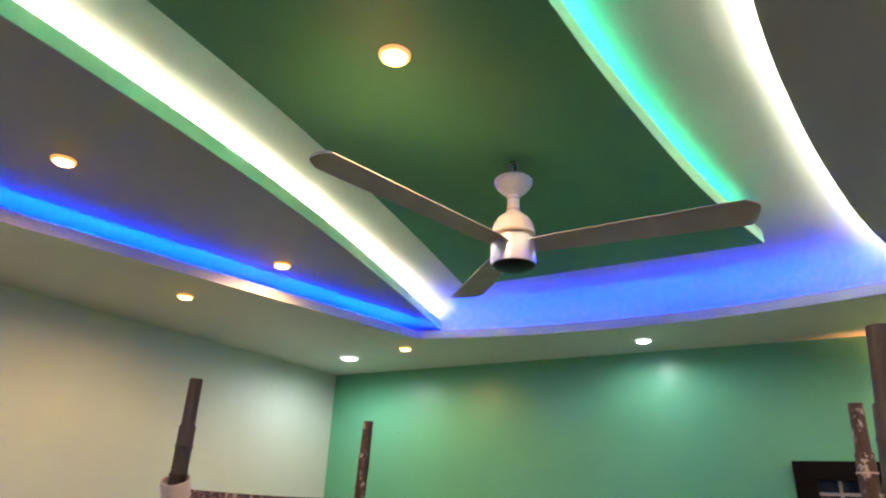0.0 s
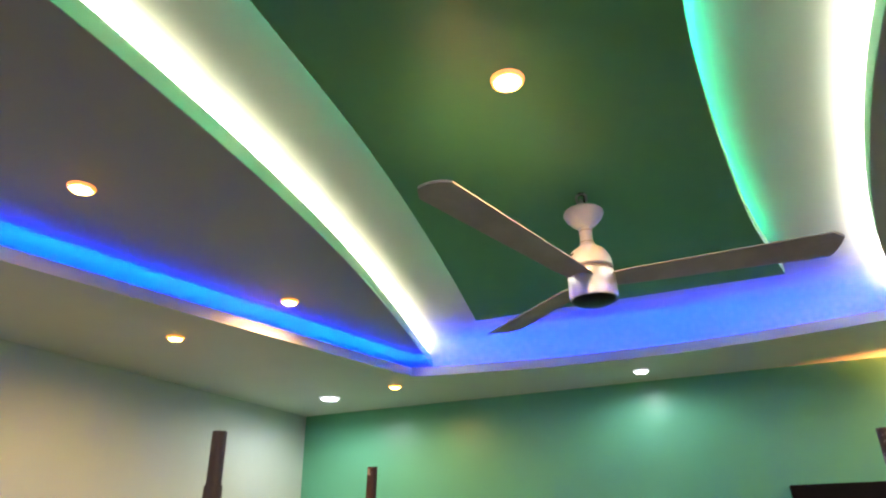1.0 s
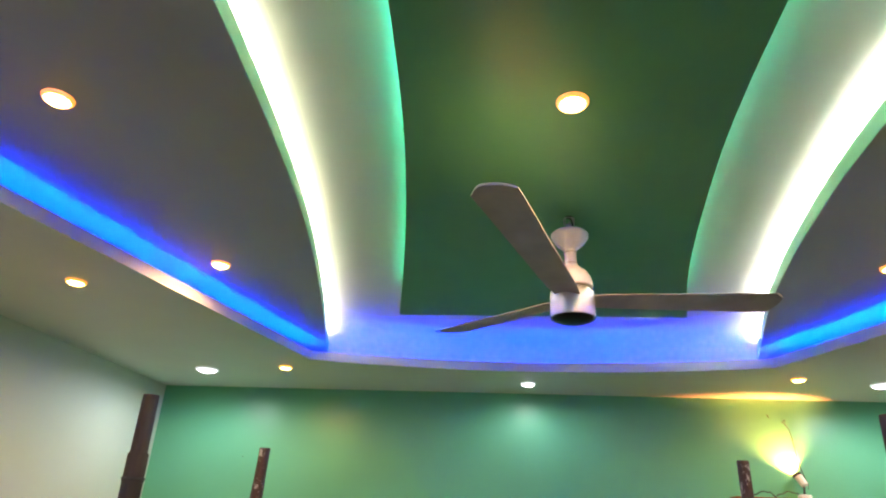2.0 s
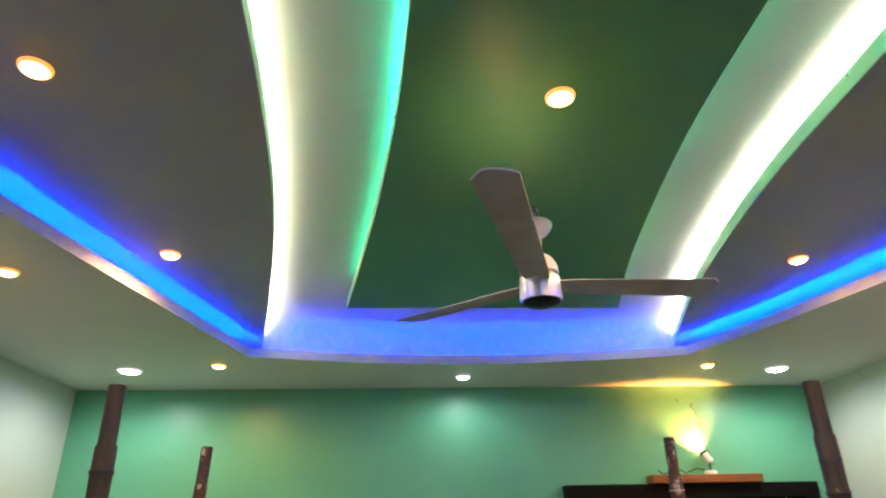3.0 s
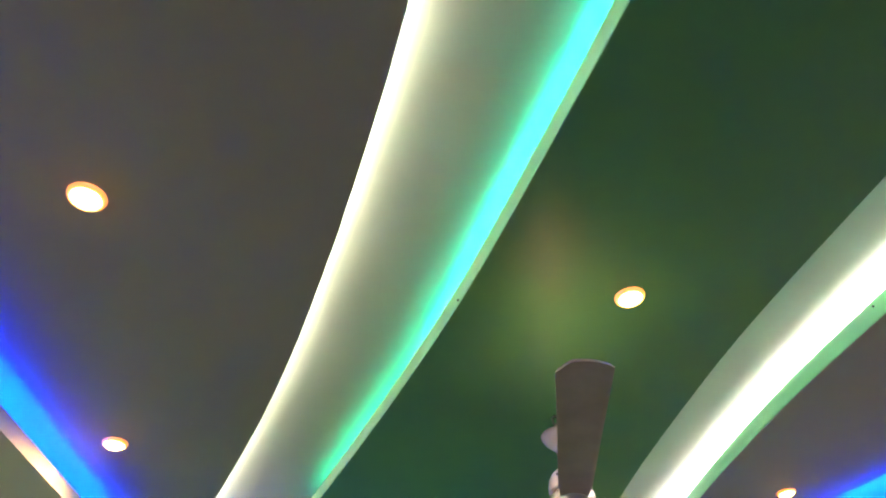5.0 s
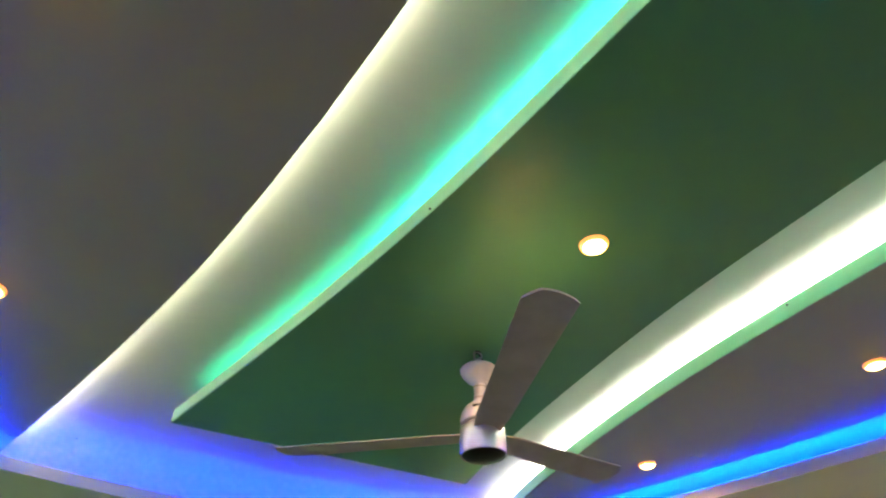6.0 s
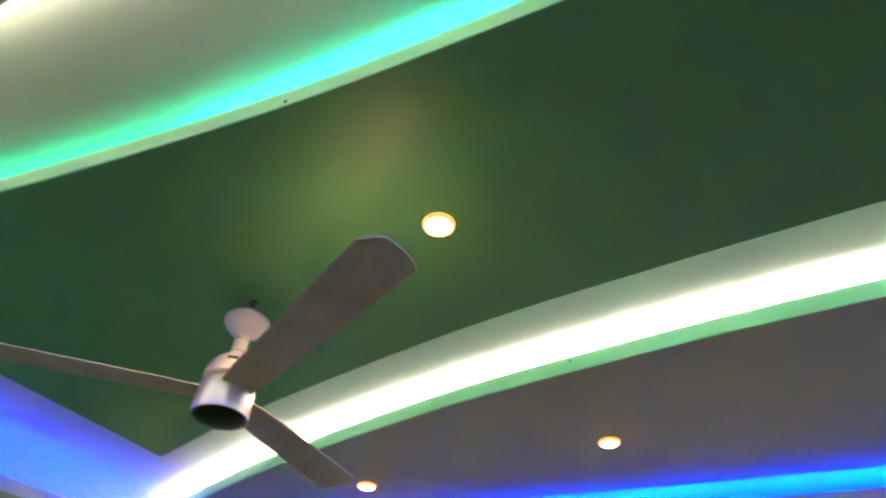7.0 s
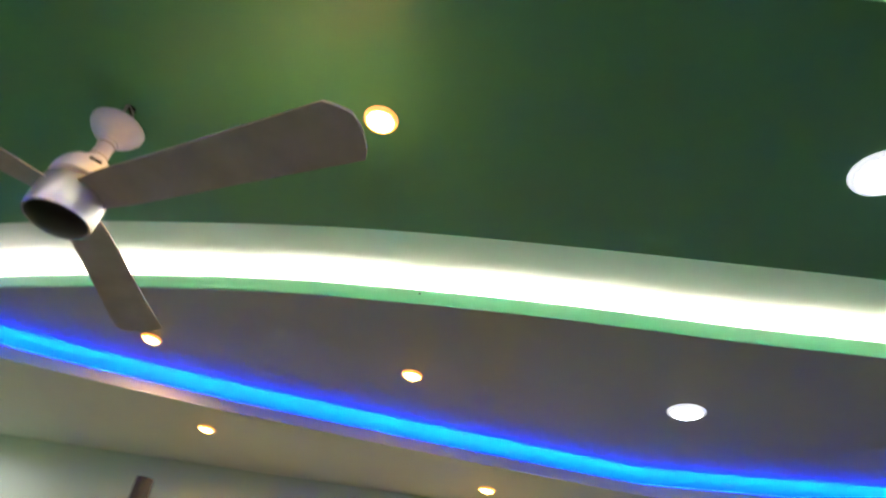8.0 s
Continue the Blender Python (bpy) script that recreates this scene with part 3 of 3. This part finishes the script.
# ---- bamboo posts of the bed ----
def bed_post(x, y, top, r_top, r_low, z_joint, mat, lean, ring, label):
    p = empty("bed_post", pose(x - lean[0] * top, y - lean[1] * top, 0))
    bm = bmesh.new()
    prof = [(0, z_joint - 0.06), (r_top * 1.02, z_joint - 0.06), (r_top * 1.02, z_joint + 0.02), (r_top, (z_joint + top) / 2), (r_top * 0.99, top - 0.004), (r_top * 0.95, top),
            (r_top * 0.80, top), (r_top * 0.76, top - 0.03), (0, top - 0.035)]
    shear = Matrix(((1, 0, lean[0], 0), (0, 1, lean[1], 0), (0, 0, 1, 0), (0, 0, 0, 1)))
    lathe(bm, prof, 18, shear)
    part("upper_cane", bm, mat, p, "", True)
    bm = bmesh.new()
    prof = [(0, 0.0), (r_low, 0.0)]
    z = 0.34
    while z < z_joint - 0.25:
        prof += [(r_low, z - 0.012), (r_low * 1.07, z - 0.004), (r_low * 1.07, z + 0.003), (r_low * 0.97, z + 0.01)]
        z += 0.355
    zn = z_joint - 0.062
    z2 = zn - 0.085
    prof += [(r_low * 0.98, z2 - 0.008), (r_low * 1.09, z2 - 0.002), (r_low * 1.05, z2 + 0.003), (r_low * 0.97, z2 + 0.01)]
    prof += [(r_low, zn - 0.010), (r_low * 1.06, zn - 0.003), (r_low * 1.0, zn + 0.004), (r_low * 1.0, z_joint - 0.003), (r_low * 0.97, z_joint), (r_top * 0.99, z_joint)]
    lathe(bm, prof, 18, shear)
    part("lower_cane", bm, mat, p, "", True)
    bm = bmesh.new()
    for k in range(2 if ring else 0):
        zz = z_joint - 0.060 - 0.003 * k
        c = shear @ Vector((0, 0, zz))
        pts = [(c.x + (r_low * 1.05 + 0.001) * math.cos(a), c.y + (r_low * 1.05 + 0.001) * math.sin(a), zz) for a in [2 * math.pi * q / 16 for q in range(17)]]
        tube(bm, pts, 0.0014, 5)
    if ring:
        part("binding_wire", bm, ring, p, "", True)
    else:
        bm.free()
    return tagged(p, label, "bed post", "bamboo posts of the bed")


bed_post(-1.931, 1.638, 2.187, 0.0212, 0.0258, 2.036, M_CANE, (-0.03, 0.03), M_CABLE, "dark grey-brown bamboo bed post with a pale strap")
bed_post(-2.0, 2.685, 2.171, 0.0225, 0.0245, 2.026, M_CANE_OLD, (0.02, 0.04), None, "brown flaking bamboo bed post by the green wall")
bed_post(-0.059, 2.72, 2.190, 0.0225, 0.0275, 2.037, M_CANE_OLD, (0.02, 0.04), M_STRAP, "brown flaking bamboo bed post before the window")
bed_post(-0.036, 1.705, 2.198, 0.0225, 0.0275, 2.048, M_CANE, (0.072, 0.088), None, "dark brown bamboo bed post with a thick joint")


def strap_and_cloth():
    bm = bmesh.new()
    a = [Vector((0.043 * math.cos(t), 0.043 * math.sin(t))) for t in [2 * math.pi * k / 32 for k in range(32)]]
    b = [v * 0.94 for v in a]
    shell(bm, a, b, 0, 0.058)
    s = part("strap_collar", bm, M_STRAP, None, "", True, Matrix.Translation((-1.916, 1.630, 1.822)) @ Matrix.Rotation(radians(12), 4, Vector((0.785, -0.62, 0))) @ Matrix.Rotation(radians(24), 4, Vector((0.62, 0.785, 0))))
    tagged(s, "pale cotton strap looped round the bamboo post", "strap")
    bm = bmesh.new()
    n, rows = 60, []
    for i in range(n + 1):
        u = i / n
        row = []
        for j in range(8):
            v = j / 7
            z = 1.835 + 0.013 * (1 - u) - 0.008 * math.sin(math.pi * u) - 0.34 * v
            x = -1.945 - 0.05 * u + 0.012 * math.sin(u * 37 + 1.2 * math.sin(u * 11)) * (0.3 + v)
            row.append(bm.verts.new((x, 1.655 + u * 0.99, z)))
        rows.append(row)
    for r0, r1 in zip(rows, rows[1:]):
        for j in range(7):
            bm.faces.new((r0[j], r0[j + 1], r1[j + 1], r1[j]))
    c = part("cloth_valance", bm, M_CLOTH, None, "", True)
    mod = c.modifiers.new("thick", "SOLIDIFY")
    mod.thickness = 0.003
    tagged(c, "dark violet printed cloth hung between two bamboo posts", "cloth")


strap_and_cloth()


# ---- window with dark frame and grille ----
def window():
    w = empty("window_1", pose((WIN_X0 + WIN_X1) / 2, Y_N, WIN_Z0))
    x0, x1, h = WIN_X0 - (WIN_X0 + WIN_X1) / 2, WIN_X1 - (WIN_X0 + WIN_X1) / 2, WIN_Z1 - WIN_Z0
    y0, y1 = -0.07, 0.10
    for nm, a in (("head", (x0, x1, y0, y1, h - 0.055, h + 0.025)), ("sill", (x0, x1, y0 - 0.02, y1, -0.03, 0.05)),
                  ("jamb", (x0, x0 + 0.09, y0, y1, 0.05, h - 0.055)), ("jamb", (x1 - 0.09, x1, y0, y1, 0.05, h - 0.055)),
                  ("mullion", (-0.03, 0.03, y0 + 0.02, y1, 0.05, h - 0.055))):
        bm = bmesh.new()
        box(bm, *a, 0.004)
        part(nm, bm, M_FRAME, w, "dark painted wooden frame")
    for a, b in ((x0 + 0.09, -0.03), (0.03, x1 - 0.09)):
        bm = bmesh.new()
        box(bm, a, b, 0.065, 0.071, 0.05, h - 0.055)
        pane = part("pane", bm, M_GLASS, w)
        pane.visible_shadow = False
    for a, b in ((x0 + 0.09, -0.03), (0.03, x1 - 0.09)):
        mid, wd = (a + b) / 2, b - a
        yb = -0.022
        for z in (0.10, h - 0.112, h - 0.50):
            bm = bmesh.new()
            box(bm, a, b, yb - 0.004, yb + 0.004, z - 0.007, z + 0.007, 0.001)
            part("grille_bar", bm, M_GRILLE, w)
        for x in (a + wd * 0.14, b - wd * 0.14):
            bm = bmesh.new()
            box(bm, x - 0.007, x + 0.007, yb + 0.004, yb + 0.012, 0.05, h - 0.056, 0.001)
            part("grille_bar", bm, M_GRILLE, w)
        bm = bmesh.new()
        box(bm, mid - 0.006, mid + 0.006, yb + 0.004, yb + 0.012, h - 0.50, h - 0.122, 0.001)
        part("grille_bar", bm, M_GRILLE, w)
        bm = bmesh.new()
        rad = wd * 0.26
        tube(bm, [(mid + rad * math.cos(t), yb + 0.008, h - 0.122 - rad + rad * math.sin(t)) for t in [2 * math.pi * k / 40 for k in range(41)]], 0.007, 8)
        part("grille_ring", bm, M_GRILLE, w, "", True)
    tagged(w, "dark framed window with a pale metal grille, night outside", "window", kind="structure")


window()

# ---- shelf board, lamp, hooks and cables ----
Z_SHELF = WIN_Z1 + 0.0255
bm = bmesh.new()
box(bm, 0.178, 0.812, Y_N - 0.105, Y_N - 0.004, Z_SHELF, Z_SHELF + 0.044, 0.004)
tagged(part("shelf_board", bm, M_SHELF), "reddish brown wooden shelf board above the window frame", "shelf")


def spot_lamp(x, y, z):
    l = empty("spot_lamp", pose(x, y, z))
    bm = bmesh.new()
    lathe(bm, [(0, 0.0), (0.034, 0.0), (0.034, 0.014), (0.030, 0.020), (0.012, 0.022), (0, 0.022)], 28)
    part("base", bm, M_PORCELAIN, l, "white round base", True)
    bm = bmesh.new()
    tube(bm, [(0, 0, 0.02), (0.002, 0, 0.04), (0.004, -0.002, 0.062)], 0.006, 8)
    part("stem", bm, M_CABLE, l, "", True)
    head = pose(0.010, -0.004, 0.064, -24, -22, 0)
    bm = bmesh.new()
    lathe(bm, [(0, 0.0), (0.014, 0.0), (0.019, 0.004), (0.020, 0.052), (0.020, 0.056), (0.0175, 0.056), (0.0165, 0.020), (0, 0.020)], 24, head)
    h = part("socket", bm, M_PORCELAIN, l, "white lamp socket", True)
    bm = bmesh.new()
    lathe(bm, [(0.0200, 0.056), (0.0225, 0.057), (0.0225, 0.068), (0.019, 0.069), (0.0165, 0.060), (0.0175, 0.056)], 24, head)
    part("collar", bm, M_BLACK, l, "black collar", True)
    bm = bmesh.new()
    lathe(bm, [(0, 0.022), (0.013, 0.03), (0.0155, 0.060), (0.012, 0.068), (0, 0.071)], 20, head)
    part("bulb", bm, M_WARM, l, "glowing bulb", True)
    tagged(l, "small white spot lamp glowing on the shelf board", "lamp")
    top = Matrix.Translation((x, y, z)) @ head @ Vector((0, 0, 0.085))
    return top


LAMP = (0.535, Y_N - 0.06, Z_SHELF + 0.0445)
mouth = spot_lamp(*LAMP)
spot(tuple(mouth), (1.0, 0.32, 0.07), SPOT_TABLE, 118, (mouth.x - 0.030, mouth.y + 0.085, mouth.z + 0.13), 0.012)

bm = bmesh.new()
tube(bm, [(0.509, Y_N, 2.508), (0.509, Y_N - 0.012, 2.506), (0.511, Y_N - 0.014, 2.520), (0.518, Y_N - 0.014, 2.522), (0.520, Y_N - 0.014, 2.508)], 0.0025, 6)
tagged(part("wall_hook", bm, M_CABLE, None, "", True), "small bent wire hook in the green wall", "hook")
bm = bmesh.new()
tube(bm, [(0.432, Y_N, 2.548), (0.433, Y_N - 0.010, 2.545), (0.436, Y_N - 0.012, 2.532), (0.443, Y_N - 0.012, 2.527)], 0.0022, 6)
tagged(part("wall_hook", bm, M_CABLE, None, "", True), "bent nail in the green wall", "hook")
bm = bmesh.new()
tube(bm, [(0.512, Y_N - 0.012, 2.506), (0.520, Y_N - 0.010, 2.492), (0.535, Y_N - 0.010, 2.470), (0.542, Y_N - 0.010, 2.42), (0.548, Y_N - 0.011, 2.35), (0.554, Y_N - 0.014, 2.28),
          (0.562, Y_N - 0.025, 2.235), (0.568, Y_N - 0.045, 2.19), (0.560, Y_N - 0.058, 2.165)], 0.0026, 6)
tagged(part("lamp_cable", bm, M_CABLE, None, "", True), "thin cable from the wall hook to the lamp", "cable")
bm = bmesh.new()
pts = []
for k in range(46):
    u = k / 45
    pts.append((0.525 - 0.29 * u, Y_N - 0.045 - 0.02 * math.sin(u * 13), Z_SHELF + 0.048 + 0.028 * abs(math.sin(u * 7.5)) * (1 - 0.3 * u) + 0.006 * math.sin(u * 21) ** 2))
tube(bm, pts, 0.003, 6)
tagged(part("loose_cable", bm, M_CABLE, None, "", True), "dark cable lying in loops on the shelf board", "cable")


# ---- nails and specks ----
def nail(x, y, z, turn, label):
    bm = bmesh.new()
    lathe(bm, [(0, 0.0035), (0.0022, 0.003), (0.0032, 0.0012), (0.0030, 0.0), (0.0012, -0.0005), (0.0011, -0.006), (0, -0.006)], 10)
    tagged(part("nail", bm, M_CABLE, None, "", True, pose(x, y, z, *turn)), label, "nail", "loose nails in the ceiling")


nail(-1.71, 3.135, Z_TOP, (180, 0, 0), "small dark nail head in the blue-lit ceiling")
nail(green_x(1.237, -1) - 0.0015, 1.237, Z_PANEL + 0.012, (0, -90, 0), "small dark nail head in the panel edge")
nail(grey_x(1.085, 1) - 0.0015, 1.085, Z_PANEL + 0.036, (0, -90, 0), "small dark nail head in the panel edge")
nail(-2.53, Y_N, 2.23, (90, 0, 0), "small dark nail head in the green wall")
